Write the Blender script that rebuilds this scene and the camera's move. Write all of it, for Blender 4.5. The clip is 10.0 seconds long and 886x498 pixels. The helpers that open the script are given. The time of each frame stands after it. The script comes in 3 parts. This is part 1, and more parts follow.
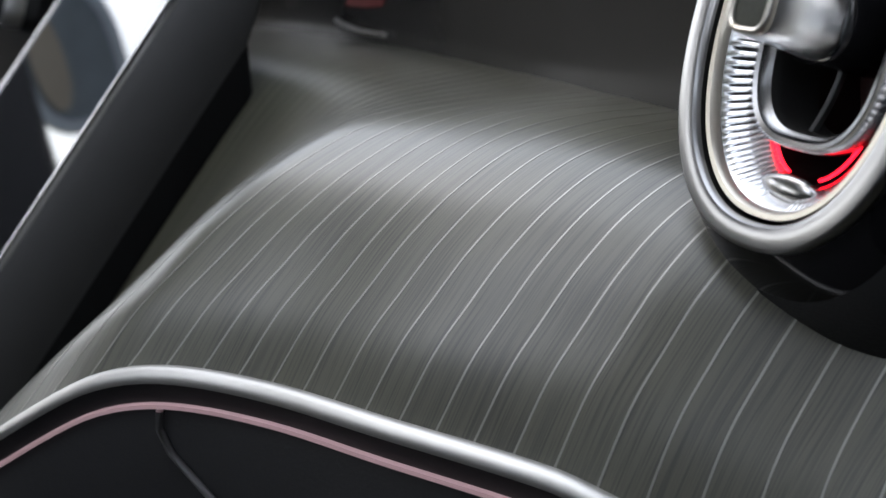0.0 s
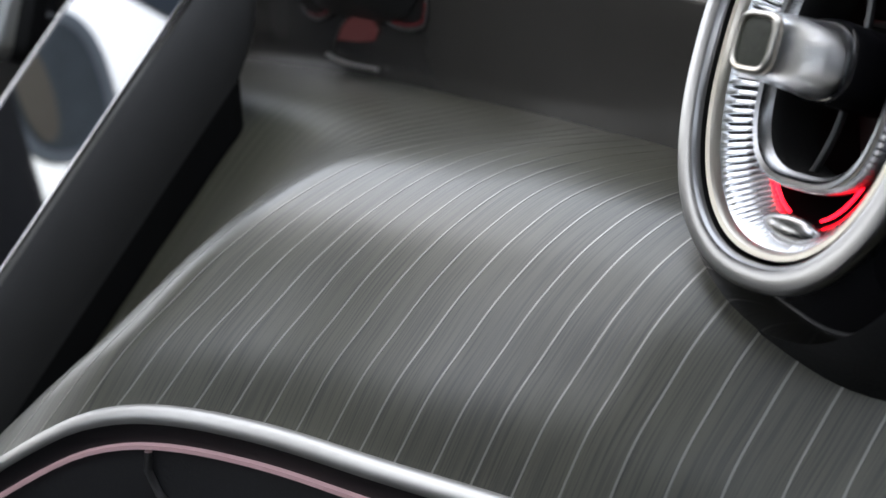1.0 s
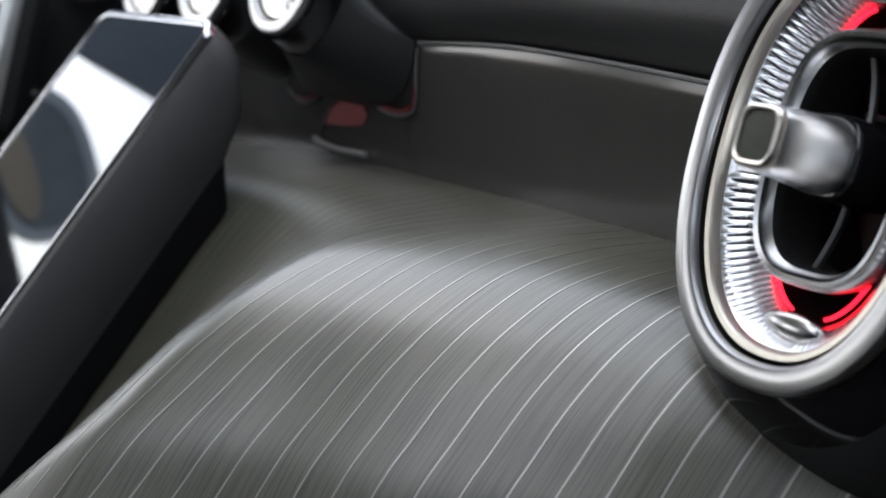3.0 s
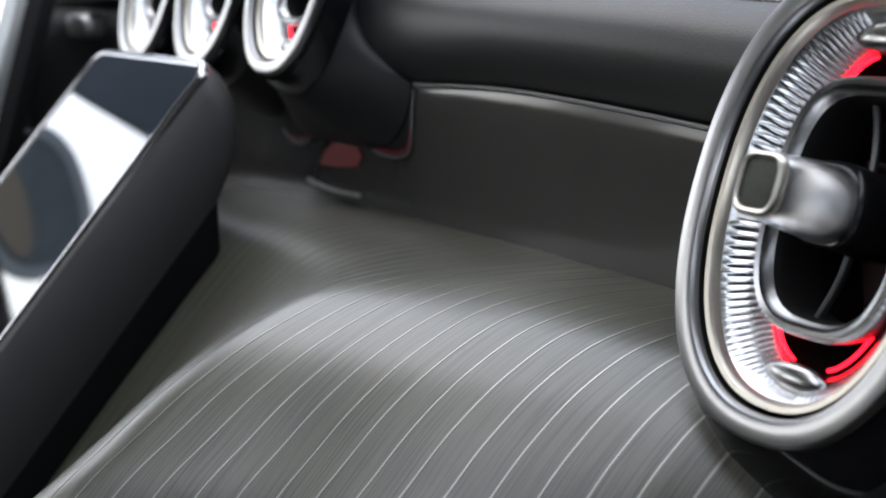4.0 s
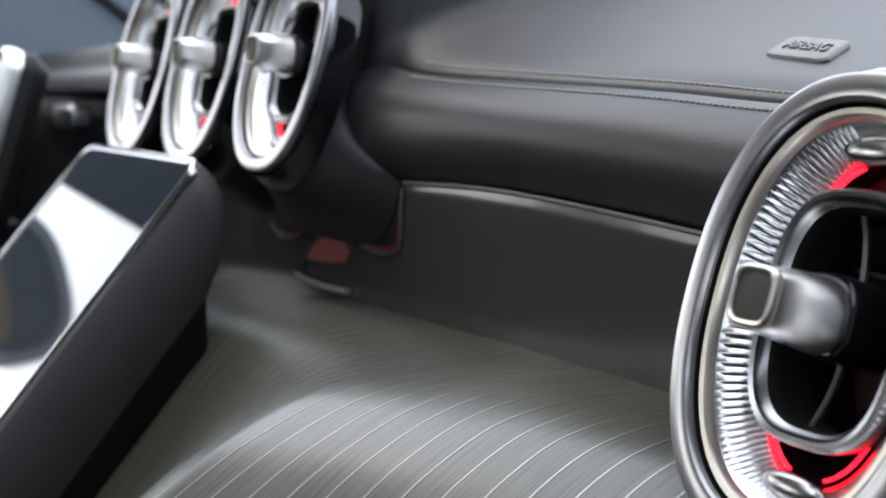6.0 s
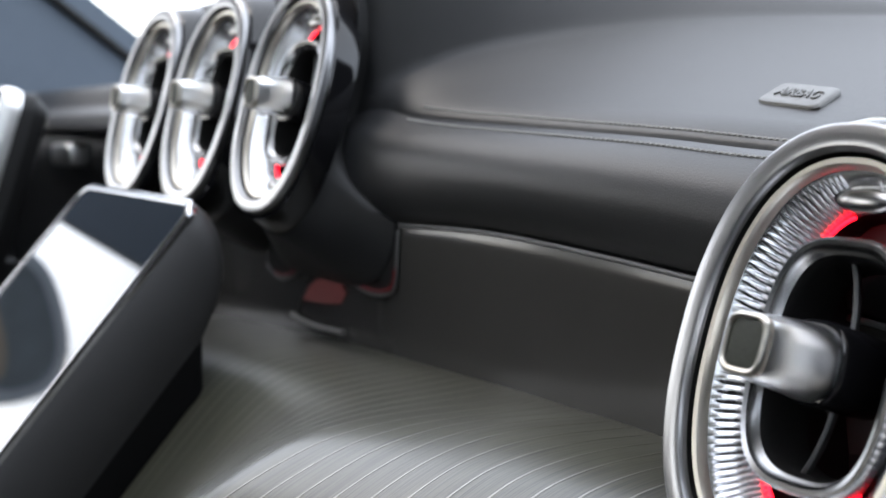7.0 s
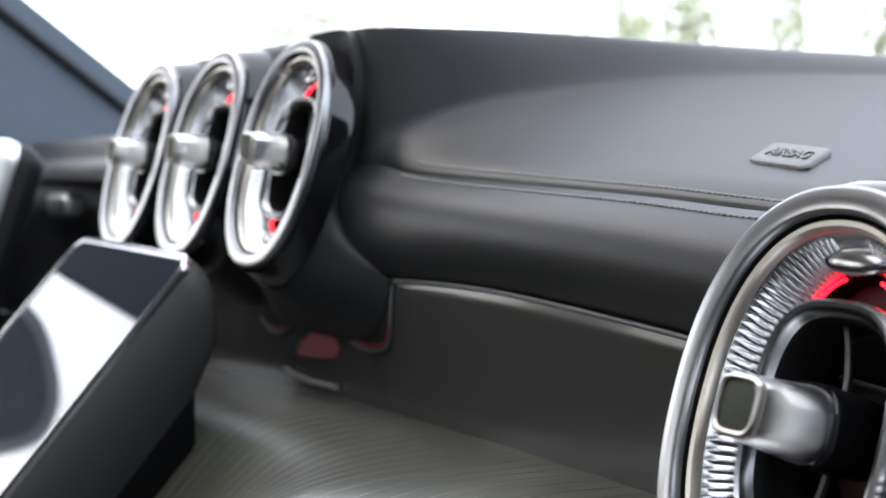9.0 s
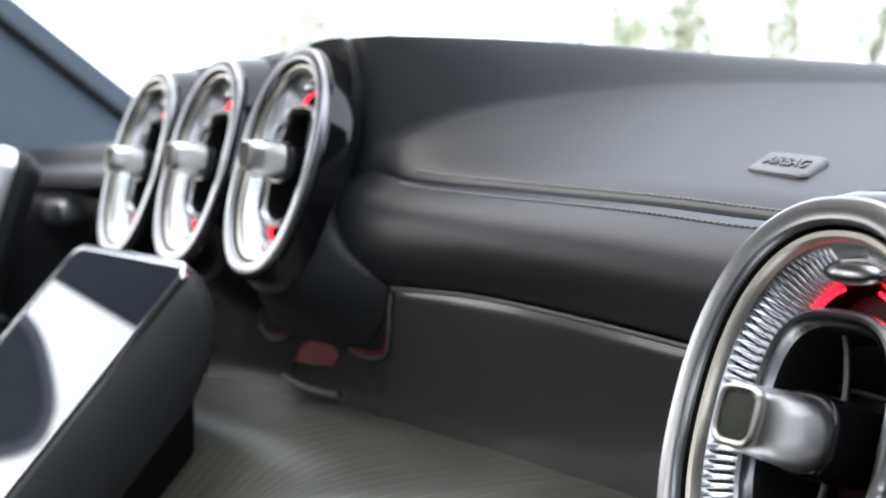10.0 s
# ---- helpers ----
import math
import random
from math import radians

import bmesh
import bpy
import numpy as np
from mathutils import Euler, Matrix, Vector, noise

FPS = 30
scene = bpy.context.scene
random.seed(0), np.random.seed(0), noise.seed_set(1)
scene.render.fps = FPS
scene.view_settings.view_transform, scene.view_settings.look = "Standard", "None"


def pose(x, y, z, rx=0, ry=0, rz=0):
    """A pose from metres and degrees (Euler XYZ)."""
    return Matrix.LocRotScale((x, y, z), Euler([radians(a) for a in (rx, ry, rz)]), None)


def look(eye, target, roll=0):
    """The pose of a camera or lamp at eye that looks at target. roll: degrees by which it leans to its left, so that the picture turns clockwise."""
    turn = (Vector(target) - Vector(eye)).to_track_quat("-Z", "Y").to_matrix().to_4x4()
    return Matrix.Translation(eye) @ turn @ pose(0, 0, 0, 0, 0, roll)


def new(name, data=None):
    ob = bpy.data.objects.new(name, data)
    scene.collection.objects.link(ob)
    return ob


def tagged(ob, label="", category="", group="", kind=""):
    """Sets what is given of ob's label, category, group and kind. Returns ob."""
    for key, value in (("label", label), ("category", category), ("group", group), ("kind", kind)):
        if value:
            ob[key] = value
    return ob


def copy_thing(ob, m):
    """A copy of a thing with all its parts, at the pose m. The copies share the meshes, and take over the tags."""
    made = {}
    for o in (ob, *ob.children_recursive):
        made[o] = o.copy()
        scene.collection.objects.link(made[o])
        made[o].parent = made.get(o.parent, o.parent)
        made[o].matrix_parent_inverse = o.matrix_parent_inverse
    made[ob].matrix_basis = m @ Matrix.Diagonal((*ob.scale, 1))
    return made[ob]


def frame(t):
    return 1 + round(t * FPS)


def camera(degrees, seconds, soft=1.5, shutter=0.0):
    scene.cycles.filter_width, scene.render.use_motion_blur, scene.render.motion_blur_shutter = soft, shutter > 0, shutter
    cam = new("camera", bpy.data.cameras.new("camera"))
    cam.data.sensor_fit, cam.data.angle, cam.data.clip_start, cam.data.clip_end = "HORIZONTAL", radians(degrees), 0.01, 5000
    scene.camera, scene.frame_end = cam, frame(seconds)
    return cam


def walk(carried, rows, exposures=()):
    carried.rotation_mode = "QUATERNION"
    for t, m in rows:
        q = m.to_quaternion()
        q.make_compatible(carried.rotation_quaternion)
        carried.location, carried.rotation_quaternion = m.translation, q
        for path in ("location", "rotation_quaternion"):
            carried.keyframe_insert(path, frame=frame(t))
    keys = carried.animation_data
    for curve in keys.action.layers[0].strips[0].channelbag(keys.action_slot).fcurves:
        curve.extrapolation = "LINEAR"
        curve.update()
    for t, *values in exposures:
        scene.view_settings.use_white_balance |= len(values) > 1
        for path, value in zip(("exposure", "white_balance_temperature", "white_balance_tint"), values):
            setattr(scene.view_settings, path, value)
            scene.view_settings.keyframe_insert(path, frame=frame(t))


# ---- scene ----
cam = camera(41.98, 10.0)
cam.data.dof.use_dof, cam.data.dof.focus_distance, cam.data.dof.aperture_fstop = True, 0.315, 13.0
ROWS = [
    (0.0, 0.0187, 0.0012, 0.9855, 70.17, 2.59, 59.22),
    (0.5, 0.0160, 0.0006, 0.9857, 70.88, 2.37, 58.82),
    (1.0, 0.0133, 0.0012, 0.9862, 71.68, 2.18, 58.61),
    (1.5, 0.0106, 0.0022, 0.9859, 72.61, 1.91, 58.45),
    (2.0, 0.0079, 0.0029, 0.9863, 73.56, 1.60, 58.27),
    (2.5, 0.0057, 0.0033, 0.9855, 74.69, 1.36, 58.06),
    (4.0, -0.0014, 0.0066, 0.9861, 77.69, 0.58, 57.69),
    (4.5, -0.0027, 0.0059, 0.9876, 78.68, 0.50, 57.40),
    (5.0, -0.0036, 0.0044, 0.9896, 79.77, 0.41, 57.00),
    (5.5, -0.0038, 0.0037, 0.9915, 80.70, 0.47, 56.79),
    (7.0, -0.0013, 0.0024, 0.9958, 83.44, 0.24, 56.51),
    (7.5, -0.0008, 0.0031, 0.9968, 84.19, 0.20, 56.52),
    (8.0, -0.0001, 0.0025, 0.9979, 84.89, 0.14, 56.42),
    (8.5, -0.0002, 0.0022, 0.9982, 85.48, 0.10, 56.34),
    (9.0, -0.0002, 0.0016, 0.9986, 85.87, -0.01, 56.22),
    (9.5, -0.0003, 0.0013, 0.9991, 86.05, -0.01, 56.14),
    (10.0, 0.0000, 0.0000, 1.0000, 86.10, 0.00, 56.00),
]
walk(cam, [(t, pose(x, y, z, rx, ry, rz)) for t, x, y, z, rx, ry, rz in ROWS],
     [(0.0, 1.26), (5.5, 1.27), (7.0, 1.34), (10.0, 1.36)])

# ---- world and light ----
world = bpy.data.worlds.new("sky")
scene.world = world
world.use_nodes = True
wn = world.node_tree
sky = wn.nodes.new("ShaderNodeTexSky")
sky.sky_type, sky.sun_disc = "NISHITA", False
sky.sun_elevation, sky.sun_rotation = radians(45), radians(230)
sky.air_density, sky.dust_density = 1.0, 3.0
mixer = wn.nodes.new("ShaderNodeMix")
mixer.data_type = "RGBA"
mixer.inputs["Factor"].default_value = 0.3
mixer.inputs["B"].default_value = (25.1, 26.2, 27.9, 1)
wn.nodes["Background"].inputs["Strength"].default_value = 0.14
wn.links.new(sky.outputs[0], mixer.inputs["A"])
wn.links.new(mixer.outputs["Result"], wn.nodes["Background"].inputs["Color"])
sun = new("sun", bpy.data.lights.new("sun", "SUN"))
sun.data.energy, sun.data.angle, sun.data.color = 0.7, radians(12), (1.0, 0.96, 0.9)
sun.matrix_world = look((-5.0, -4.2, 6.5), (0, 0, 0))


# ---- materials ----
def material(name, color, rough=0.5, metal=0.0, vary=0.1, scale=60.0, bump=0.0, bump_scale=400.0, coat=0.0, stretch=(1, 1, 1), rough_vary=0.08, emit=0.0, spec=0.5):
    m = bpy.data.materials.new(name)
    m.use_nodes = True
    n, l = m.node_tree.nodes, m.node_tree.links
    b = n["Principled BSDF"]
    tc = n.new("ShaderNodeTexCoord")
    mp = n.new("ShaderNodeMapping")
    mp.inputs["Scale"].default_value = stretch
    l.new(tc.outputs["Object"], mp.inputs["Vector"])
    big = n.new("ShaderNodeTexNoise")
    big.inputs["Scale"].default_value, big.inputs["Detail"].default_value = scale, 3
    l.new(mp.outputs[0], big.inputs["Vector"])
    ramp = n.new("ShaderNodeMapRange")
    ramp.inputs["To Min"].default_value, ramp.inputs["To Max"].default_value = 1 - vary, 1 + vary
    l.new(big.outputs["Fac"], ramp.inputs["Value"])
    mul = n.new("ShaderNodeVectorMath")
    mul.operation = "SCALE"
    mul.inputs[0].default_value = color
    l.new(ramp.outputs[0], mul.inputs["Scale"])
    l.new(mul.outputs[0], b.inputs["Base Color"])
    b.inputs["Metallic"].default_value = metal
    b.inputs["Specular IOR Level"].default_value = spec
    rr = n.new("ShaderNodeMapRange")
    rr.inputs["To Min"].default_value, rr.inputs["To Max"].default_value = max(0.02, rough - rough_vary), rough + rough_vary
    fine = n.new("ShaderNodeTexNoise")
    fine.inputs["Scale"].default_value, fine.inputs["Detail"].default_value = bump_scale, 4
    l.new(mp.outputs[0], fine.inputs["Vector"])
    l.new(fine.outputs["Fac"], rr.inputs["Value"])
    b.inputs["Roughness"].default_value = rough
    if rough_vary:
        l.new(rr.outputs[0], b.inputs["Roughness"])
    b.inputs["Coat Weight"].default_value = coat
    if bump:
        bp = n.new("ShaderNodeBump")
        bp.inputs["Strength"].default_value, bp.inputs["Distance"].default_value = bump, 0.0004
        l.new(fine.outputs["Fac"], bp.inputs["Height"])
        l.new(bp.outputs[0], b.inputs["Normal"])
    if emit:
        b.inputs["Emission Color"].default_value = (*color, 1)
        b.inputs["Emission Strength"].default_value = emit
    return m


M_RING = material("satin chrome", (0.41, 0.41, 0.415), 0.34, 1.0, 0.03, 40, rough_vary=0)
M_BEZEL = material("satin grey metal", (0.31, 0.31, 0.315), 0.28, 1.0, 0.03, 40, rough_vary=0)
M_SATIN = material("satin silver", (0.76, 0.76, 0.75), 0.36, 1.0, 0.03, 40, rough_vary=0)
M_PEWTER = material("dark pewter metal", (0.36, 0.36, 0.365), 0.24, 1.0, 0.04, 40, rough_vary=0)
M_POLISH = material("polished chrome", (0.5, 0.5, 0.52), 0.16, 1.0, 0.03, 40, rough_vary=0)
M_CREAM = material("champagne satin metal", (0.56, 0.53, 0.47), 0.34, 1.0, 0.04, 80, rough_vary=0)
M_KNOBMETAL = material("brushed silver", (0.93, 0.94, 0.95), 0.28, 1.0, 0.03, 40, rough_vary=0)
M_RIM = material("satin white metal", (0.52, 0.51, 0.49), 0.5, 1.0, 0.03, 40, rough_vary=0)
M_EDGE = material("dark satin metal", (0.2, 0.2, 0.2), 0.58, 1.0, 0.03, 40, rough_vary=0)
M_RIB = material("ribbed silver reflector", (0.8, 0.81, 0.83), 0.24, 1.0, 0.04, 60, rough_vary=0)
M_BLACK = material("gloss black plastic", (0.006, 0.006, 0.007), 0.07, 0.0, 0.2, 50, rough_vary=0.03)
M_DARK = material("matt black plastic", (0.008, 0.008, 0.008), 0.55, 0.0, 0.2, 90, 0.2, 1500, spec=0.25)
M_GRAIN = material("grained soft black plastic", (0.017, 0.0173, 0.018), 0.5, 0.0, 0.15, 60, 0.6, 1400, spec=0.3)
M_THREAD = material("grey sewing thread", (0.22, 0.215, 0.2), 0.7)
M_BADGE = material("satin grey plate", (0.062, 0.06, 0.054), 0.42, 0.0, 0.08, 200)
M_PAD = material("dark grey dashboard leather", (0.0122, 0.0127, 0.0138), 0.46, 0.0, 0.12, 25, 0.25, 1700, spec=0.48)
M_PANEL = material("gloss anthracite panel", (0.041, 0.039, 0.036), 0.2, 0.0, 0.08, 30, coat=0.2, rough_vary=0.03)
M_KNOB = material("knob end insert", (0.026, 0.029, 0.021), 0.5, 0.0, 0.5, 700, 0.5, 3000, spec=0.3)
M_RED = material("red ambient light", (1.0, 0.005, 0.016), 0.4, emit=3.0)
M_DIM = material("dim red light", (0.1, 0.004, 0.006), 0.4, emit=0.04)
# reflected red light, put into base colour and emission
M_REDREFLECTION = material("red reflection tint", (0.06, 0.019, 0.019), 0.3, 0.0, 0.2, 120, emit=0.3)
M_COVER = material("soft dark grey leatherette", (0.021, 0.0206, 0.0205), 0.6, 0.0, 0.12, 60, 0.35, 1500, spec=0.4)
M_PINK = material("ambient light strip", (0.55, 0.36, 0.38), 0.4, emit=0.1)
M_INLAY = material("aluminium inlay", (0.3, 0.295, 0.275), 0.45, 1.0, 0.06, 90)
M_SCREEN = material("black glass display", (0.004, 0.004, 0.005), 0.03, 0.0, 0.1, 20, rough_vary=0.01, spec=0.95)
M_CLOTH = material("headliner cloth", (0.3, 0.285, 0.245), 0.9, 0.0, 0.08, 40, 0.5, 900)
M_DOOR = material("door trim plastic", (0.03, 0.03, 0.032), 0.55, 0.0, 0.12, 30, 0.4, 900)
M_PILLAR = material("grey pillar cloth", (0.095, 0.118, 0.15), 0.8, 0.0, 0.08, 30, 0.4, 900)
M_PAINT = material("blue-grey car paint", (0.62, 0.68, 0.76), 0.3, 0.0, 0.03, 20, coat=0.5, rough_vary=0)
M_FACE = material("dark blue-grey panel", (0.24, 0.28, 0.31), 0.25, 0.0, 0.3, 25, rough_vary=0)
M_BEIGE = material("beige leather", (0.42, 0.36, 0.28), 0.45, 0.0, 0.1, 30, 0.4, 900)
# near-black tone that puts shade into the pedestal and the passenger side
M_SHADE = material("trim blackened for shade", (0.0038, 0.0038, 0.0039), 0.75, 0.0, 0.12, 30, 0.4, 900, spec=0.1)
M_CARPET = material("dark carpet", (0.03, 0.03, 0.03), 0.95, 0.0, 0.2, 200, 0.8, 900)
M_GRASS = material("meadow grass", (0.12, 0.14, 0.07), 0.9, 0.0, 0.4, 0.6, 0.5, 30)
M_LEAF = material("tree leaves", (0.3, 0.33, 0.22), 0.6, 0.0, 0.4, 3.0)
M_BARK = material("tree bark", (0.12, 0.09, 0.07), 0.9, 0.0, 0.3, 6.0)
M_WHITE = material("white painted wall", (0.8, 0.8, 0.78), 0.7, 0.0, 0.05, 2.0)


def wood():
    m = material("open-pore grey wood", (0.046, 0.0445, 0.0295), 0.4, 0.0, 0.3, 30, stretch=(1, 0.03, 0.03))
    n, l = m.node_tree.nodes, m.node_tree.links
    b = n["Principled BSDF"]
    b.inputs["IOR"].default_value = 1.6
    b.inputs["Coat Weight"].default_value, b.inputs["Coat Roughness"].default_value = 0.6, 0.37
    tc = n.new("ShaderNodeTexCoord")
    mp = n.new("ShaderNodeMapping")
    mp.inputs["Scale"].default_value = (1, 0.014, 0.014)
    l.new(tc.outputs["Object"], mp.inputs["Vector"])
    g = n.new("ShaderNodeTexNoise")
    g.inputs["Scale"].default_value, g.inputs["Detail"].default_value = 1700, 2
    l.new(mp.outputs[0], g.inputs["Vector"])
    bp = n.new("ShaderNodeBump")
    bp.inputs["Strength"].default_value, bp.inputs["Distance"].default_value = 0.3, 0.0003
    l.new(g.outputs["Fac"], bp.inputs["Height"])
    l.new(bp.outputs[0], b.inputs["Normal"])
    streak = n.new("ShaderNodeTexNoise")
    streak.inputs["Scale"].default_value, streak.inputs["Detail"].default_value = 2300, 3
    l.new(mp.outputs[0], streak.inputs["Vector"])
    tone = n.new("ShaderNodeMapRange")
    tone.inputs["From Min"].default_value, tone.inputs["From Max"].default_value = 0.34, 0.56
    tone.inputs["To Min"].default_value, tone.inputs["To Max"].default_value = 0.35, 1.25
    l.new(streak.outputs["Fac"], tone.inputs["Value"])
    mul = n.new("ShaderNodeVectorMath")
    mul.operation = "SCALE"
    l.new(b.inputs["Base Color"].links[0].from_socket, mul.inputs[0])
    l.new(tone.outputs[0], mul.inputs["Scale"])
    l.new(mul.outputs[0], b.inputs["Base Color"])
    return m


M_WOOD = wood()


# ---- mesh helpers ----
def smooth_by_angle(me, deg=35):
    me.polygons.foreach_set("use_smooth", [True] * len(me.polygons))
    bm = bmesh.new()
    bm.from_mesh(me)
    for e in bm.edges:
        e.smooth = e.is_boundary or e.calc_face_angle(0) < radians(deg)
    bm.to_mesh(me)
    bm.free()


def mesh(name, verts, faces, mat, deg=35):
    me = bpy.data.meshes.new(name)
    me.from_pydata([tuple(v) for v in verts], [], faces)
    me.validate()
    bm = bmesh.new()
    bm.from_mesh(me)
    bmesh.ops.recalc_face_normals(bm, faces=bm.faces)
    bm.to_mesh(me)
    bm.free()
    smooth_by_angle(me, deg)
    me.materials.append(mat)
    return me


def part(name, me, parent, label=""):
    ob = new(name, me)
    ob.parent = parent
    return tagged(ob, label)


def thing(name, label, category, m=None, data=None, group="", kind=""):
    ob = new(name, data)
    if m is not None:
        ob.matrix_world = m
    return tagged(ob, label, category, group, kind)


def grid(rows, close_u=False, close_v=False):
    """Faces for a grid of points: rows of equal length."""
    a, b = len(rows), len(rows[0])
    verts = [p for r in rows for p in r]
    faces = []
    for i in range(a if close_u else a - 1):
        for j in range(b if close_v else b - 1):
            i2, j2 = (i + 1) % a, (j + 1) % b
            faces.append((i * b + j, i * b + j2, i2 * b + j2, i2 * b + j))
    return verts, faces


def capped(rows):
    """A loft of closed loops with both ends filled."""
    v, f = grid(rows, close_v=True)
    b = len(rows[0])
    f.append(tuple(range(b)))
    f.append(tuple(len(v) - 1 - k for k in range(b)))
    return v, f


def oval(w, h, n=2.26, count=96, z=0.0, cx=0.0, cy=0.0):
    out = []
    for k in range(count):
        a = 2 * math.pi * k / count
        c, s = math.cos(a), math.sin(a)
        out.append((cx + w * math.copysign(abs(c) ** (2 / n), c), cy + h * math.copysign(abs(s) ** (2 / n), s), z))
    return out


def interp(x, xs, ys):
    return float(np.interp(x, xs, ys))


def curve_through(xs, ys):
    """A smooth curve through rising xs (cubic, finite-difference slopes)."""
    m = [(ys[min(i + 1, len(xs) - 1)] - ys[max(i - 1, 0)]) / (xs[min(i + 1, len(xs) - 1)] - xs[max(i - 1, 0)]) for i in range(len(xs))]

    def at(x):
        if x <= xs[0]:
            return ys[0] + m[0] * (x - xs[0])
        if x >= xs[-1]:
            return ys[-1] + m[-1] * (x - xs[-1])
        i = max(k for k in range(len(xs) - 1) if xs[k] <= x)
        h = xs[i + 1] - xs[i]
        t = (x - xs[i]) / h
        return ((2 * t ** 3 - 3 * t * t + 1) * ys[i] + (t ** 3 - 2 * t * t + t) * h * m[i] + (-2 * t ** 3 + 3 * t * t) * ys[i + 1] + (t ** 3 - t * t) * h * m[i + 1])
    return at


def tube(points, r, seg=8, flat=1.0):
    """A round rod along points, with filled ends."""
    pts = [Vector(p) for p in points]
    rows = []
    for i, p in enumerate(pts):
        d = (pts[min(i + 1, len(pts) - 1)] - pts[max(i - 1, 0)]).normalized()
        a = d.cross(Vector((0.13, 0.21, 0.97))).normalized()
        b = d.cross(a)
        rows.append([tuple(p + a * r * math.cos(2 * math.pi * k / seg) + b * r * flat * math.sin(2 * math.pi * k / seg)) for k in range(seg)])
    return capped(rows)


def box_verts(x0, x1, y0, y1, z0, z1):
    v = [(x, y, z) for x in (x0, x1) for y in (y0, y1) for z in (z0, z1)]
    f = [(0, 1, 3, 2), (4, 6, 7, 5), (0, 4, 5, 1), (2, 3, 7, 6), (0, 2, 6, 4), (1, 5, 7, 3)]
    return v, f


def bevelled(me, width, segments=3):
    bm = bmesh.new()
    bm.from_mesh(me)
    bmesh.ops.bevel(bm, geom=bm.edges[:], offset=width, segments=segments, profile=0.5, affect="EDGES", clamp_overlap=True)
    bm.to_mesh(me)
    bm.free()
    smooth_by_angle(me)
    return me


# ---- dashboard pad ----
PX = [-1.3, -0.72, -0.66, -0.45, -0.432, -0.42, -0.40, -0.35, -0.25, -0.1, 0.3]
crest_z = curve_through(PX, [1.02, 1.028, 1.05, 1.058, 1.058, 1.0578, 1.0567, 1.050, 1.039, 1.026, 1.0])
crest_y = curve_through(PX, [0.32, 0.30, 0.272, 0.264, 0.268, 0.286, 0.322, 0.385, 0.46, 0.54, 0.60])
crease_y = curve_through(PX, [0.29, 0.278, 0.262, 0.262, 0.266, 0.278, 0.302, 0.355, 0.43, 0.51, 0.57])
crease_z = curve_through(PX, [1.0, 1.005, 1.01, 1.004, 1.006, 1.0155, 1.025, 1.034, 1.031, 1.021, 0.996])
seam_z = curve_through([-1.3, -0.6, -0.466, -0.448, -0.422, -0.404, -0.34, -0.265, -0.22, 0.0, 0.3], [0.995, 0.997, 0.9978, 0.9998, 1.0, 0.9968, 0.9934, 0.99, 0.987, 0.978, 0.965])


edge_z = curve_through([-1.3, -0.46, -0.40, -0.345, -0.30, -0.24, -0.1, 0.3], [0.95, 0.9505, 0.9520, 0.9537, 0.9525, 0.9490, 0.939, 0.91])


def pad_profile(x):
    near = min(1.0, max(0.0, (-0.345 - x) / 0.085))
    near *= 0.010 * near * (3 - 2 * near)
    sz, cy, cz, ty, tz = seam_z(x), crease_y(x) - near, crease_z(x), crest_y(x) - near, crest_z(x)
    e = edge_z(x) - 0.0006
    lower = [(0.262, e), (0.2485, e + 0.0006), (0.2445, e + 0.003), (0.2408, e + 0.009), (0.239, e + 0.018), (0.239, sz - 0.016), (0.243, sz - 0.009), (0.2505, sz - 0.0035), (0.2575 - 0.5 * near, sz - 0.0012), (0.2603 - 0.75 * near, sz - 0.0026), (0.2618 - 0.75 * near, sz - 0.009)]
    a = min(0.2645 - 0.9 * near, cy - 0.001)
    upper = [(a - 0.0012, sz - 0.009), (a - 0.0006, sz - 0.001), (a, sz + 0.0005)]
    for k in range(1, 11):
        t = k / 10
        upper.append((a + (cy - a) * t, sz + 0.001 + (cz - sz) * t ** 0.9))
    for k in range(1, 11):
        t = k / 10
        s = math.sin(t * math.pi / 2)
        upper.append((cy + (ty - cy) * t, cz + (tz - cz) * s))
    upper += [(ty + 0.03, tz + 0.0005), (ty + 0.08, tz - 0.002), (ty + 0.16, tz - 0.012), (0.8, tz - 0.05), (0.87, tz - 0.09)]
    return lower, upper


pad = thing("dashboard", "dark grey leather dashboard with a stitched seam", "dashboard", Matrix(), kind="structure")
xs = [-0.50 + 0.008 * i for i in range(96)]


v, f = grid([[(x, y, z) for y, z in pad_profile(x)[0]] for x in xs])
part("lower_pad", mesh("lower_pad", v, f, M_PAD, 60), pad)
xs_top = [-1.3 + 0.03 * i for i in range(22)] + [-0.66 + 0.007 * i for i in range(60)] + [-0.22 + 0.02 * i for i in range(25)]
v, f = grid([[(x, y, z) for y, z in pad_profile(x)[1]] for x in xs_top])
part("upper_pad", mesh("upper_pad", v, f, M_PAD, 60), pad)
stitches_v, stitches_f = [], []
for row in range(2):
    for i in range(231):
        x = -0.404 + 0.0023 * i + 0.0011 * row
        line = pad_profile(x)[row]
        sy = line[7][0] + 0.0012 if row == 0 else line[1][0] + 0.0024
        z = interp(sy, [p[0] for p in (line[5:] if row == 0 else line[1:])], [p[1] for p in (line[5:] if row == 0 else line[1:])]) + 0.0001
        k = len(stitches_v)
        bv, bf = tube([(x - 0.0006, sy, z - 0.0002), (x - 0.0003, sy, z + 0.0003), (x + 0.0003, sy + 0.0002, z + 0.0003), (x + 0.0006, sy + 0.0002, z - 0.0002)], 0.00055, 6)
        stitches_v += bv
        stitches_f += [tuple(q + k for q in face) for face in bf]
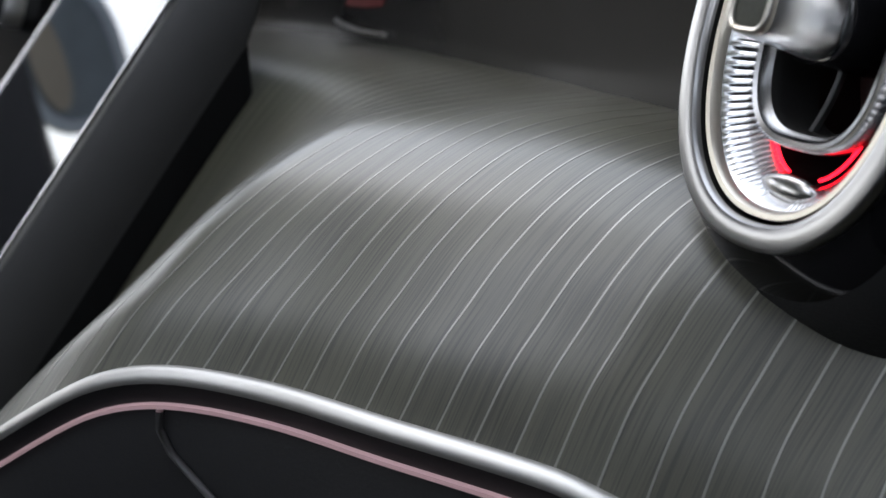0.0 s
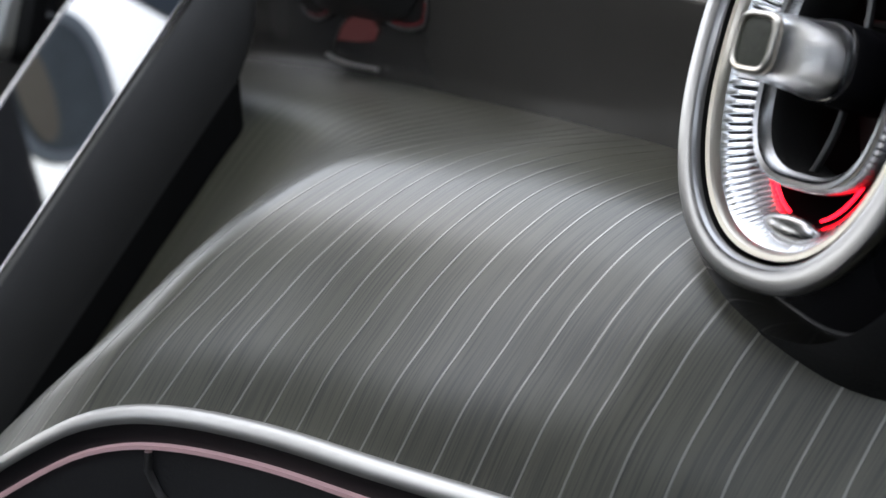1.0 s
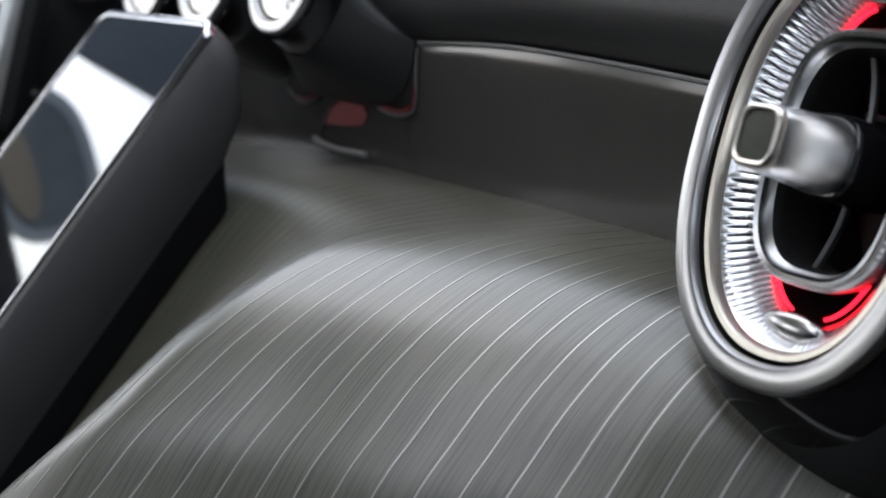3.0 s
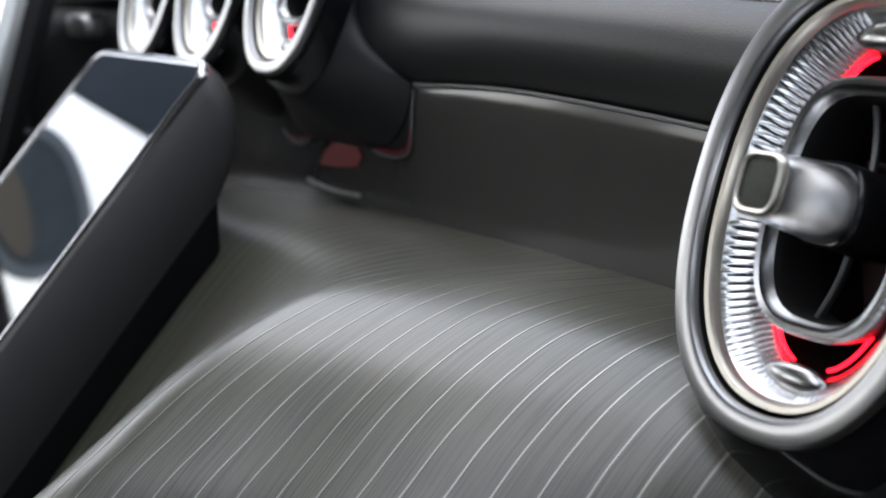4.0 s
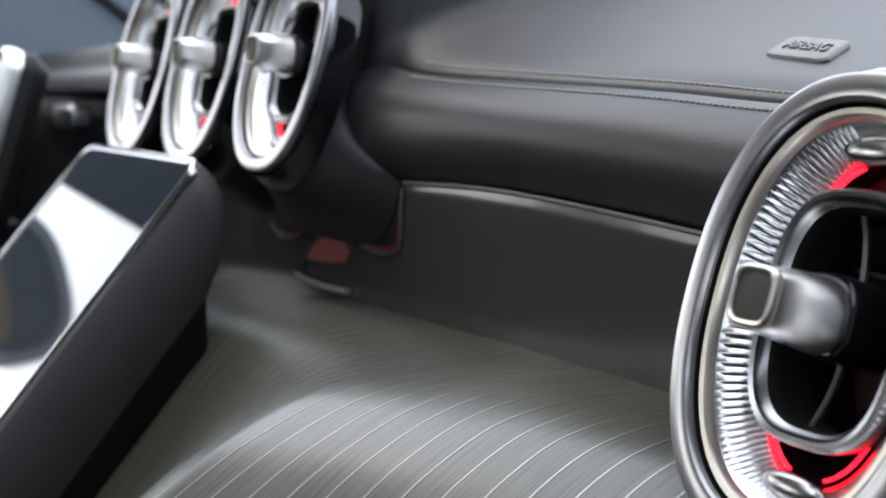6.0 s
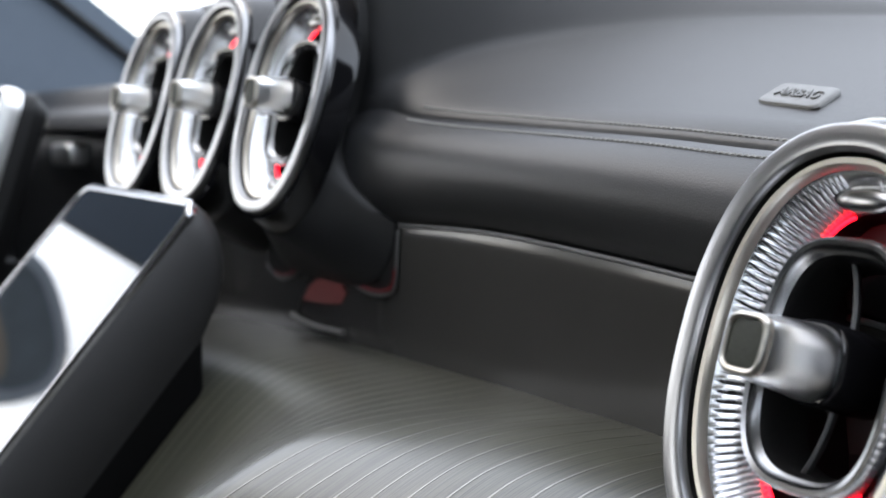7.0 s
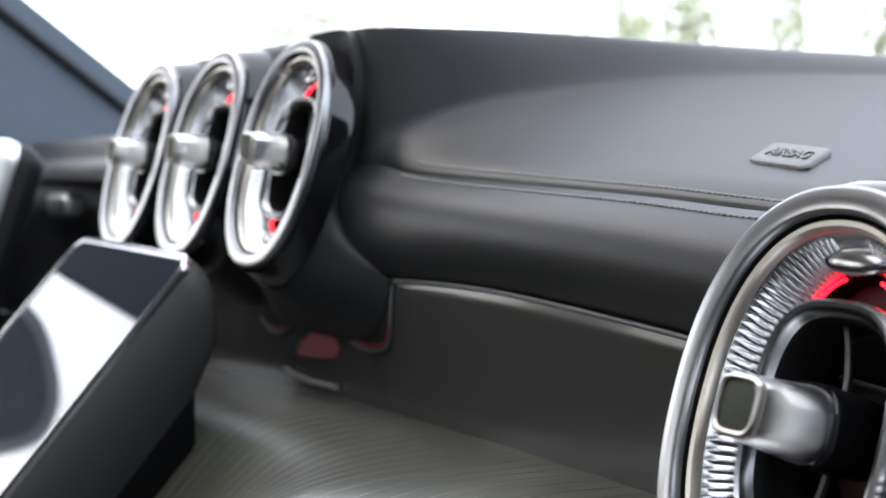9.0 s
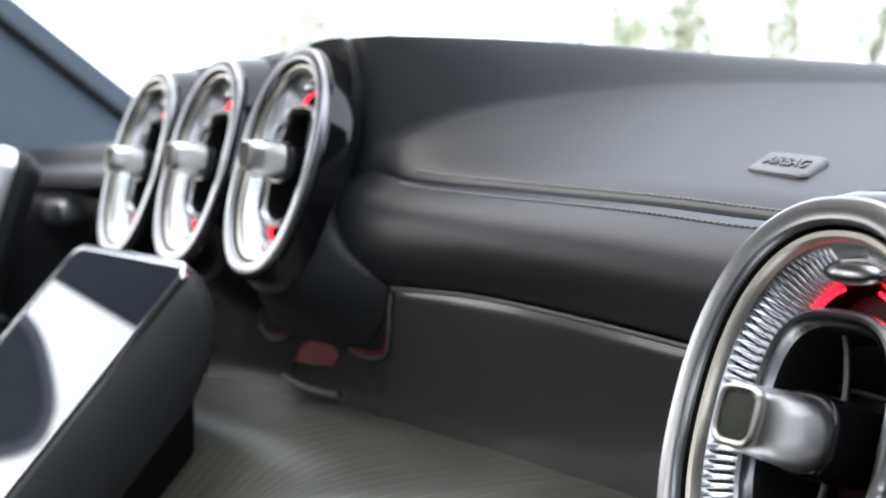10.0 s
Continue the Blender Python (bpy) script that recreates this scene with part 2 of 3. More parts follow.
tagged(part("stitching", mesh("stitching", stitches_v, stitches_f, M_THREAD), pad, "double row of grey stitches"), kind="stuff")

badge = thing("airbag_badge", "raised grey airbag emblem plate on the dashboard leather", "emblem plate")
bo, bu, bv = Vector((-0.2592, 0.2940, 0.9992)), Vector((0.0258, -0.0018, -0.0026)), Vector((-0.0060, 0.0206, 0.0062))
bn = bu.cross(bv).normalized()


def plate(inset, out, r=0.16):
    pts = []
    for cx, cy, a0 in ((1 - r, 1 - r, 0), (r, 1 - r, 90), (r, r, 180), (1 - r, r, 270)):
        for k in range(7):
            a_ = radians(a0 + 15 * k)
            s, t = cx + (r - inset) * math.cos(a_), cy + (r - inset) * math.sin(a_)
            pts.append(tuple(bo + bu * s + bv * t + bn * out))
    return pts


part("plate", mesh("plate", *capped([plate(0.0, -0.001), plate(0.0, 0.0008), plate(0.02, 0.0014), plate(0.06, 0.0016)]), M_BADGE, 40), badge)
text = bpy.data.curves.new("letters", "FONT")
text.body, text.extrude, text.bevel_depth = "AIRBAG", 0.06, 0.012
carrier = bpy.data.objects.new("letters", text)
scene.collection.objects.link(carrier)
letters = bpy.data.meshes.new_from_object(carrier.evaluated_get(bpy.context.evaluated_depsgraph_get()))
bpy.data.objects.remove(carrier)
wide, tall = max(p.co.x for p in letters.vertices), max(p.co.y for p in letters.vertices)
for p in letters.vertices:
    p.co = bo + bu * (0.16 + 0.68 * p.co.x / wide) + bv * (0.34 + 0.36 * p.co.y / tall) + bn * (0.0016 + 0.007 * p.co.z)
letters.materials.clear()
letters.materials.append(M_BADGE)
part("letters", letters, badge, "raised grey letters")

# ---- back panel, metal edge ----
panel = thing("recess_panel", "glossy anthracite panel behind the wooden trim shelf", "panel", kind="structure",
              data=None)
prof = [(0.2468, 0.9495), (0.2461, 0.947), (0.2458, 0.944), (0.2460, 0.935), (0.2461, 0.925), (0.2458, 0.915), (0.2452, 0.908), (0.2447, 0.900), (0.2445, 0.87)]
xs = [-0.75 + 0.02 * i for i in range(55)]
v, f = grid([[(x, y, z + (edge_z(x) - 0.9495) * max(0.0, (z - 0.9) / 0.0495)) for y, z in prof] for x in xs])
part("panel_face", mesh("panel_face", v, f, M_PANEL, 60), panel)
v, f = tube([(x, 0.2452, edge_z(x)) for x in [-0.4005 + 0.01 * i for i in range(70)]], 0.001, 10)
part("metal_edge", mesh("metal_edge", v, f, M_EDGE), panel, "thin satin metal edge strip")

NOTCH = [(-0.4007, 0.950), (-0.4021, 0.9403), (-0.4031, 0.9296), (-0.4062, 0.9238), (-0.4168, 0.921), (-0.4312, 0.9215), (-0.4412, 0.9242)]
HOLE = [(-0.5269, 0.9229), (-0.5185, 0.9187), (-0.509, 0.9176), (-0.4966, 0.9205), (-0.4876, 0.9272)]
for line in (NOTCH, HOLE):
    fx, fz = curve_through(list(range(len(line))), [p[0] for p in line]), curve_through(list(range(len(line))), [p[1] for p in line])
    steps = [k * (len(line) - 1) / 40 for k in range(41)]
    part("notch_lip", mesh("notch_lip", *tube([(fx(s), 0.2448, fz(s)) for s in steps], 0.0008, 8), M_EDGE), panel, "thin bright lip of a scoop")
    inside = [(fx(s), fz(s)) for s in steps]
    top_edge = [(p[0], max(0.946, inside[0][1])) for p in inside]
    part("notch_well", mesh("notch_well", *grid([[(x, 0.2452, z) for x, z in inside], [(x, 0.2452, z) for x, z in top_edge]]), M_DARK), panel, "dark scoop around a vent housing")
    glow = [(x, 0.2442, z + 0.002) for x, z in inside[12:34]]
    part("notch_light", mesh("notch_light", *tube(glow, 0.0007, 6), M_DIM), panel, "dim red light line")

# panel reflection of a vent chin, modelled as edge, glowing red plate and chrome lip
rise = [(-0.4945, 0.9022), (-0.4895, 0.9105), (-0.483, 0.917), (-0.4745, 0.9222), (-0.462, 0.9245)]
part("reflection_edge", mesh("reflection_edge", *tube([(x, 0.2445, z) for x, z in rise], 0.0004, 8), M_EDGE), panel, "thin edge of a modelled reflection")
red = [(-0.4885, 0.9098), (-0.4825, 0.9165), (-0.474, 0.9212), (-0.462, 0.9238), (-0.453, 0.9232), (-0.447, 0.918), (-0.452, 0.9128), (-0.468, 0.9108)]
part("red_reflection", mesh("red_reflection", *capped([[(x, y, z) for x, z in red] for y in (0.2455, 0.2448)]), M_REDREFLECTION), panel, "dull red reflection modelled as a glowing plate")
lip = [(-0.4945, 0.9022), (-0.490, 0.9012), (-0.480, 0.9003), (-0.4686, 0.8998), (-0.456, 0.9002), (-0.4443, 0.9007)]
part("lip_reflection", mesh("lip_reflection", *tube([(x, 0.2422, z + 0.0003) for x, z in lip], 0.0013, 12), M_RIM), panel, "reflection of a chrome lip modelled as a rod")

# ---- wooden trim shelf ----
RX = [-0.75, -0.45, -0.339, -0.3156, -0.298, -0.27, -0.23, -0.189, -0.176, -0.153, -0.10, -0.03, 0.3]
rim_y = curve_through(RX, [-0.22, -0.05, 0.040, 0.065, 0.0825, 0.104, 0.125, 0.149, 0.157, 0.172, 0.20, 0.225, 0.25])
rim_z = curve_through(RX, [0.55, 0.715, 0.812, 0.832, 0.838, 0.838, 0.8365, 0.833, 0.829, 0.8195, 0.80, 0.78, 0.74])
GO = [0, 0.011, 0.022, 0.0335, 0.049, 0.07, 0.10, 0.14]
g_rise = curve_through(GO, [0, 0.0186, 0.0315, 0.0436, 0.0555, 0.0655, 0.071, 0.0725])


def rim_span(x):
    h = (0.9055 - rim_z(x)) / 0.0725
    t = min(1.0, max(0.0, (-0.25 - x) / 0.09))
    return h, max(1.0, h ** 0.8) * (1 + 0.4 * t * t * (3 - 2 * t))


back_z = curve_through([-0.75, -0.60, -0.445, -0.34, -0.25, 0.3], [0.876, 0.887, 0.8968, 0.8995, 0.8992, 0.8992])


def shelf_height(x, y):
    """Height of the shelf, which rolls over a crest towards the back panel and falls away beside the display."""
    h, wide = rim_span(x)
    z = rim_z(x) + h * g_rise(min(max(0.0, (y - rim_y(x)) / wide), 0.14))
    t = min(1.0, max(0.0, (y - max(0.15, min(0.18, rim_y(x) + 0.08))) / 0.08))
    z -= t * t * (3 - 2 * t) * (0.9055 - back_z(x))
    near = min(1.0, max(0.0, (-0.305 - x) / 0.135))
    near *= near * (3 - 2 * near) * min(1.0, max(0.0, (y - rim_y(x)) / 0.05))
    ramp = back_z(x) - 0.0005 - 0.008 * math.log(1 + math.exp((0.190 - y) * 1.1 / 0.008))
    return z + near * (ramp - z)


def shelf_point(x, k, lift=0.0):
    """k from 0 at the rim to 1 at the back panel."""
    y0 = rim_y(x)
    y = y0 + (max(0.247, y0 + 0.01) - y0) * k ** 1.2
    z = shelf_height(x, y)
    dz = shelf_height(x, y + 0.001) - z
    d = math.hypot(0.001, dz)
    return (x, y - lift * dz / d, z + lift * 0.001 / d)


trim = thing("trim_shelf", "grey open-pore wood dashboard trim with thin aluminium lines", "dashboard trim", kind="structure")
xs = [-0.72 + 0.003 * i for i in range(300)]
v, f = grid([[shelf_point(x, k / 80) for k in range(81)] for x in xs])
part("wood_veneer", mesh("wood_veneer", v, f, M_WOOD, 80), trim, "grey open-pore wood veneer")
for i in range(-44, 17):
    x = -0.189 + 0.009 * i
    rows = []
    for k in range(81):
        fan = 0.0008 * i * (1 - k / 80) ** 3 + 0.0015 * max(0, i - 3) * (0.3 + 0.7 * (1 - k / 80) ** 3)
        p = [shelf_point(x + fan + dx, k / 80, lift) for dx, lift in ((-0.00032, -0.0002), (-0.00024, 0.00011), (0.00024, 0.00011), (0.00032, -0.0002))]
        rows.append(p)
    v, f = grid(rows)
    part("inlay_line", mesh("inlay_line", v, f, M_INLAY, 30), trim)

# rim under the trim, band, light strip and glovebox panel
rimt = thing("trim_moulding", "satin silver moulding along the lower trim edge", "moulding", kind="structure")
xs = [-0.62 + 0.008 * i for i in range(20)] + [-0.46 + 0.004 * i for i in range(150)]


def along(x, dn, dz):
    """A point off the rim: dn outward from the shelf in plan, dz up."""
    t = Vector((0.002, rim_y(x + 0.001) - rim_y(x - 0.001), 0)).normalized()
    return (x + dn * t.y, rim_y(x) - dn * t.x, shelf_height(x, rim_y(x)) + dz)


v, f = grid([[along(x, dn, dz) for dn, dz in ((-0.003, 0.000), (-0.0004, 0.0014), (0.0022, 0.0018), (0.0042, 0.0008), (0.0052, -0.0008), (0.005, -0.0024), (0.002, -0.003))] for x in xs])
part("silver_rim", mesh("silver_rim", v, f, M_RIM, 60), rimt, "satin silver rim")
v, f = grid([[along(x, dn, dz) for dn, dz in ((0.0042, -0.0024), (0.0032, -0.006), (0.0028, -0.0095))] for x in xs])
part("lower_band", mesh("lower_band", v, f, M_PAD, 60), rimt, "dark grey band below the rim")
v, f = grid([[along(x, dn, dz) for dn, dz in ((0.0028, -0.0095), (0.0042, -0.0098), (0.0042, -0.0112), (0.0026, -0.0116))] for x in xs])
part("light_strip", mesh("light_strip", v, f, M_PINK, 60), rimt, "pink glowing ambient light strip")
glove = thing("glovebox_panel", "dark plastic glovebox panel below the trim", "glovebox", kind="structure")
v, f = grid([[along(x, dn, dz) for dn, dz in ((0.0026, -0.0116), (0.003, -0.03), (-0.01, -0.1), (-0.06, -0.25))] for x in xs])
part("lower_face", mesh("lower_face", v, f, M_DOOR, 60), glove)

gap = [along(x, 0.0042, dz) for x, dz in ((-0.297, -0.0117), (-0.2978, -0.018), (-0.2955, -0.026), (-0.289, -0.036), (-0.28, -0.048), (-0.268, -0.062))]
part("gap_line", mesh("gap_line", *tube(gap, 0.0012, 8), M_RING), glove, "thin grey gap line")

# ---- air vents ----
W, H = 0.0362, 0.0524


def ring_loft(profile, w=W, h=H, n=2.26, count=112):
    return grid([oval(w - i, h - i, n, count, z) for i, z in profile], close_v=True)


def build_vent():
    vent = thing("air_vent", "satin chrome oval air vent with ribbed silver insert and red glow", "air vent", Matrix(), group="dashboard air vents")
    v, f = ring_loft([(0.0012, -0.0046), (0.0002, -0.0043), (0.0, -0.0036), (0.0, -0.0016), (0.0002, -0.0010), (0.0008, -0.0006), (0.0026, -0.0003), (0.0049, -0.0003), (0.0055, -0.0005), (0.0060, -0.0011), (0.0063, -0.0017), (0.0064, -0.0024)])
    part("bezel_ring", mesh("bezel_ring", v, f, M_BEZEL, 22), vent)
    v, f = ring_loft([(0.0063, -0.0023), (0.0065, -0.009), (0.0084, -0.0092)])
    part("shadow_gap", mesh("shadow_gap", v, f, M_DARK), vent, "black gap")
    v, f = ring_loft([(0.0073, -0.0095), (0.0072, -0.0034), (0.0075, -0.0029), (0.0087, -0.0030), (0.0093, -0.0038), (0.0097, -0.0060), (0.0100, -0.0075)])
    part("inner_ring", mesh("inner_ring", v, f, M_CREAM, 40), vent, "champagne satin inner ring")
    # ribbed reflector
    count, rows = 1624, []
    outer, inner = (W - 0.0097, H - 0.0097), (0.0175, 0.0355)
    for j in range(15):
        k = j / 14
        loop = []
        po = oval(1, 1, 2.26, count)
        for a, (cx, cy, _) in enumerate(po):
            ang = 2 * math.pi * a / count
            w = outer[0] + (inner[0] - outer[0]) * k
            h = outer[1] + (inner[1] - outer[1]) * k
            plain = min(1.0, max(0.0, (abs(math.sin(ang)) - 0.11) / 0.03), 1.0) * min(1.0, max(0.0, (abs(math.cos(ang)) - 0.13) / 0.03))
            lobe = abs(math.cos(ang * 58))
            rib = max(0.0, lobe - (1 - min(1.0, max(0.0, k - 0.05) / 0.2)))
            z = -0.0056 - 0.0106 * k ** 1.15 + 0.00045 * plain * rib
            loop.append((w * cx, h * cy, z))
        rows.append(loop)
    v, f = grid(rows, close_v=True)
    part("ribbed_insert", mesh("ribbed_insert", v, f, M_RIB, 40), vent, "ribbed silver insert")
    # dark throat
    v, f = capped([oval(0.0176, 0.0356, 2.3, 64, -0.0155), oval(0.017, 0.034, 2.3, 64, -0.045)])
    f = f[:-2] + [f[-1]]
    part("throat", mesh("throat", v, f, M_DARK), vent, "black air duct")
    for s in (1, -1):
        arc = [p for p in oval(0.0169, 0.0349, 2.26, 240, -0.0143) if s * p[1] > 0.022 and (abs(p[0]) > 0.0045)]
        for side in (1, -1):
            piece = sorted([p for p in arc if side * p[0] > 0], key=lambda p: p[0])
            v, f = tube(piece, 0.00042, 8)
            part("light_arc", mesh("light_arc", v, f, M_RED), vent, "glowing red light arc")
        v, f = capped([oval(0.0086 * c, 0.0034 * c, 2.0, 32, -0.0104 + 0.002 * math.sqrt(max(0, 1 - c * c)), 0, s * 0.0375) for c in (1, 0.97, 0.88, 0.7, 0.4, 0.1)])
        part("end_pad", mesh("end_pad", v, f, M_PEWTER), vent, "smooth silver pad")
    # inner frame
    fw, fh = 0.0195, 0.0288
    loops = [oval(fw - i, fh - i, 3.0, 96, z) for i, z in [(0.0008, -0.016), (0, -0.0105), (0.0003, -0.0085), (0.0012, -0.0076), (0.0022, -0.0080), (0.0028, -0.0095), (0.0034, -0.0100), (0.0040, -0.0106)]]
    v, f = grid(loops, close_v=True)
    part("inner_frame", mesh("inner_frame", v, f, M_PEWTER, 40), vent, "pewter inner frame")
    v, f = grid([oval(fw - i, fh - i, 3.0, 96, z) for i, z in [(0.0039, -0.0105), (0.0044, -0.0114), (0.0048, -0.014), (0.0050, -0.026)]], close_v=True)
    part("frame_liner", mesh("frame_liner", v, f, M_DARK, 40), vent, "black lining of the inner frame")
    # vane
    for s in (1, -1):
        pts = [(0.0045 * (1 - (k / 8) ** 2) - 0.0045 + 0.0, s * (0.007 + 0.0185 * k / 8), -0.017) for k in range(9)]
        v, f = tube(pts, 0.0008, 8, 1.6)
        part("vane", mesh("vane", v, f, M_EDGE), vent, "thin dark vertical vane")
    # knob
    hub = [oval(0.0083 + g, 0.0093 + g, 2.8, 64, z) for g, z in ((0, -0.024), (0.0003, -0.0062), (0, -0.0054), (-0.0006, -0.0052))]
    v, f = capped(hub)
    part("hub", mesh("hub", v, f, M_BLACK), vent, "gloss black hub")
    loops = [oval(w, h, n, 64, z) for w, h, n, z in [(0.0071, 0.0081, 2.6, -0.0058), (0.0075, 0.0085, 2.6, -0.0052), (0.0075, 0.0085, 2.7, -0.0042), (0.0072, 0.0081, 2.9, -0.001), (0.0067, 0.0075, 3.2, 0.007), (0.0060, 0.0067, 3.5, 0.0140), (0.0057, 0.0064, 3.5, 0.0146)]]
    v, f = capped(loops)
    knob = part("knob", mesh("knob", v, f, M_KNOBMETAL, 40), vent, "satin silver knob")
    loops = [oval(w, h, 4.0, 64, z) for w, h, z in [(0.0056, 0.0063, 0.0138), (0.0059, 0.0066, 0.0142), (0.006, 0.0067, 0.0152), (0.0057, 0.0064, 0.0160), (0.0052, 0.0059, 0.0163), (0.0046, 0.0053, 0.0160), (0.0044, 0.0051, 0.0153)]]
    v, f = grid(loops, close_v=True)
    part("knob_frame", mesh("knob_frame", v, f, M_CREAM, 40), knob, "champagne frame")
    v, f = capped([oval(0.0045, 0.0052, 4.0, 48, 0.0140), oval(0.0045, 0.0052, 4.0, 48, 0.0155), oval(0.003, 0.0035, 3.0, 48, 0.0158)])
    part("knob_cap", mesh("knob_cap", v, f, M_KNOB), knob, "dark green-grey cap")
    return vent


def vent_pose(x, y, z, yaw, lean):
    return Matrix.Translation((x, y, z)) @ pose(0, 0, 0, 0, 0, yaw) @ pose(0, 0, 0, 90 - lean, 0, 0)


def add_housing(vent, drops, flare):
    """Gloss collar and grained housing behind a vent; drops: depth, growth, how far the chin falls, how far the top rises."""
    def loop(depth, grow, drop, rise):
        out = []
        for x, y, z in oval(W + grow, H + grow, 2.26 + 30 * max(0.0, depth - 0.02) * (flare > 0.5), 96, -depth):
            s = min(1.0, abs(y) / H)
            out.append((x * (1 + flare * drop / 0.02 * s * (y < 0)), y - drop * s ** 1.05 if y < 0 else y + rise * s, z))
        return out
    v, f = grid([loop(*d) for d in drops[:4]], close_v=True)
    part("collar", mesh("collar", v, f, M_BLACK, 40), vent, "gloss black collar")
    v, f = grid([loop(*d) for d in drops[4:]], close_v=True)
    part("housing", mesh("housing", v, f, M_GRAIN, 40), vent, "grained black housing")


vent = build_vent()
copies = [copy_thing(vent, vent_pose(x, y, z, 4.0, 17.0)) for x, y, z in [(-0.4660, 0.2225, 1.0049), (-0.5420, 0.217, 1.0055), (-0.6200, 0.213, 1.0048)]]
for c in copies:
    c.scale = (0.93, 1, 1)
    for piece in c.children:
        if piece.name.startswith("knob"):
            piece.rotation_euler.x, piece.scale.z = radians(10), 0.82
vent.scale = (1.045, 1.045, 1.045)
vent.location, vent.rotation_euler = vent_pose(-0.1682, 0.2058, 0.9424, -2.0, 17.5).translation, vent_pose(0, 0, 0, -2.0, 17.5).to_euler()
add_housing(vent, [(0.0042, -0.0006, 0.0, 0.0), (0.0052, 0.0008, 0.001, 0.0), (0.009, 0.0014, 0.0055, 0.002), (0.0125, 0.0014, 0.0085, 0.003),
                   (0.0118, 0.0002, 0.008, 0.003), (0.0128, 0.0016, 0.009, 0.0032), (0.0215, 0.0018, 0.0152, 0.006), (0.03, 0.0022, 0.0205, 0.01), (0.045, 0.0015, 0.026, 0.015), (0.07, 0.0, 0.045, 0.022), (0.11, -0.004, 0.06, 0.032)], 0.27)
skirt = curve_through([0.915, 0.925, 0.952, 0.957, 0.962, 0.973, 0.986, 1.0, 1.026, 1.053, 1.065], [0.06, 0.066, 0.067, 0.057, 0.044, 0.0265, 0.0215, 0.0215, 0.0285, 0.031, 0.03])


def add_bell_housing(vent, centre, lean=17.0):
    """Gloss collar, then a grained housing that draws in behind the collar and flares into a wide foot at the dashboard."""
    def ring(depth, grow, drop):
        return [(x, y - drop * max(0.0, -y / H), -depth) for x, y, z in oval(W + grow, H + grow, 2.26, 128)]
    collar = [ring(0.0042, -0.0006, 0.0), ring(0.0052, 0.0008, 0.001), ring(0.012, 0.0014, 0.0035), ring(0.0165, 0.001, 0.005)]
    part("collar", mesh("collar", *grid(collar, close_v=True), M_BLACK, 40), vent, "gloss black collar")
    first = ring(0.0158, 0.0012, 0.005)
    to_local = (vent_pose(*centre, 4.0, lean) @ Matrix.Diagonal((0.93, 1, 1, 1))).inverted()
    last = []
    for x, y, z in oval(1, 1, 2.26, 128):
        zz = 0.9905 + 0.0685 * y
        last.append(to_local @ Vector((centre[0] + skirt(zz) * math.copysign(abs(x) ** 0.45, x), 0.2445 + 0.006 * max(0.0, y), zz)))
    rows = []
    for k in range(13):
        u = k / 12
        w = u * u * (3 - 2 * u) * 0.6 + u * 0.4
        rows.append([tuple(Vector(a_).lerp(b_, w)) for a_, b_ in zip(first, last)])
    rows.append([tuple(p + to_local.to_3x3() @ Vector((0, 0.03, 0))) for p in last])
    part("housing", mesh("housing", *grid(rows, close_v=True), M_GRAIN, 50), vent, "grained black housing")


add_bell_housing(copies[0], (-0.4660, 0.2225, 1.0049))
for c in copies[1:]:
    add_housing(c, [(0.0042, -0.0006, 0.0, 0.0), (0.0052, 0.0008, 0.001, 0.0005), (0.012, 0.0016, 0.003, 0.003), (0.0185, 0.0014, 0.0045, 0.006),
                    (0.0175, 0.0, 0.0042, 0.006), (0.0188, 0.0016, 0.0048, 0.0065), (0.03, 0.0022, 0.008, 0.0125), (0.05, 0.0015, 0.0125, 0.0195), (0.075, 0.0, 0.017, 0.027), (0.11, -0.004, 0.022, 0.038)], 0.42)

# ---- centre display ----
display = thing("centre_display", "tilted portrait touch display with glossy black glass", "display")
d = Vector((0, 0.66, 0.75)).normalized()
n = Vector((0, -0.75, 0.66)).normalized()
top = Vector((-0.531, 0.181, 0.9620))


def disp(u, along_, out):
    return tuple(top + Vector((u, 0, 0)) - d * along_ + n * out)


def rounded(w, l0, l1, r, out, inset=0.0):
    pts = []
    for cx, cy, a0 in ((w - r, l0 + r, 0), (-w + r, l0 + r, 90), (-w + r, l1 - r, 180), (w - r, l1 - r, 270)):
        for k in range(9):
            a = radians(a0 + 90 * k / 8)
            rr = r - inset
            pts.append(disp(cx + rr * math.cos(a), cy - rr * math.sin(a), out))
    return pts


DW, DL, DR = 0.078, 0.30, 0.011
v, f = capped([rounded(DW, 0, DL, DR, -0.001, 0.0035), rounded(DW, 0, DL, DR, 0.0, 0.0035)])
part("glass", mesh("glass", v, f, M_SCREEN), display, "black glass reflecting the windows")
v, f = grid([rounded(DW, 0, DL, DR, o, i) for o, i in ((-0.001, 0.0040), (0.0005, 0.0038), (0.0008, 0.0030), (0.0007, 0.0014), (0.0001, 0.0005), (-0.0012, 0.0002), (-0.003, 0.0006))], close_v=True)
part("bezel", mesh("bezel", v, f, M_POLISH, 40), display, "thin polished chrome bezel")
COVER = [(-0.001, 0.0, -0.002), (0.0012, 0.0002, -0.004), (0.0030, 0.0008, -0.008), (0.0045, 0.0025, -0.013), (0.0053, 0.0056, -0.0185),
         (0.0055, 0.0100, -0.024), (0.0052, 0.0155, -0.0288), (0.0046, 0.024, -0.033), (0.0036, 0.036, -0.0365)]
v, f = capped([rounded(DW + g, l0, DL, DR + 0.003, o, 0.0) for g, l0, o in COVER])
part("back_cover", mesh("back_cover", v, f, M_COVER, 40), display, "dark grey rounded leatherette back cover")
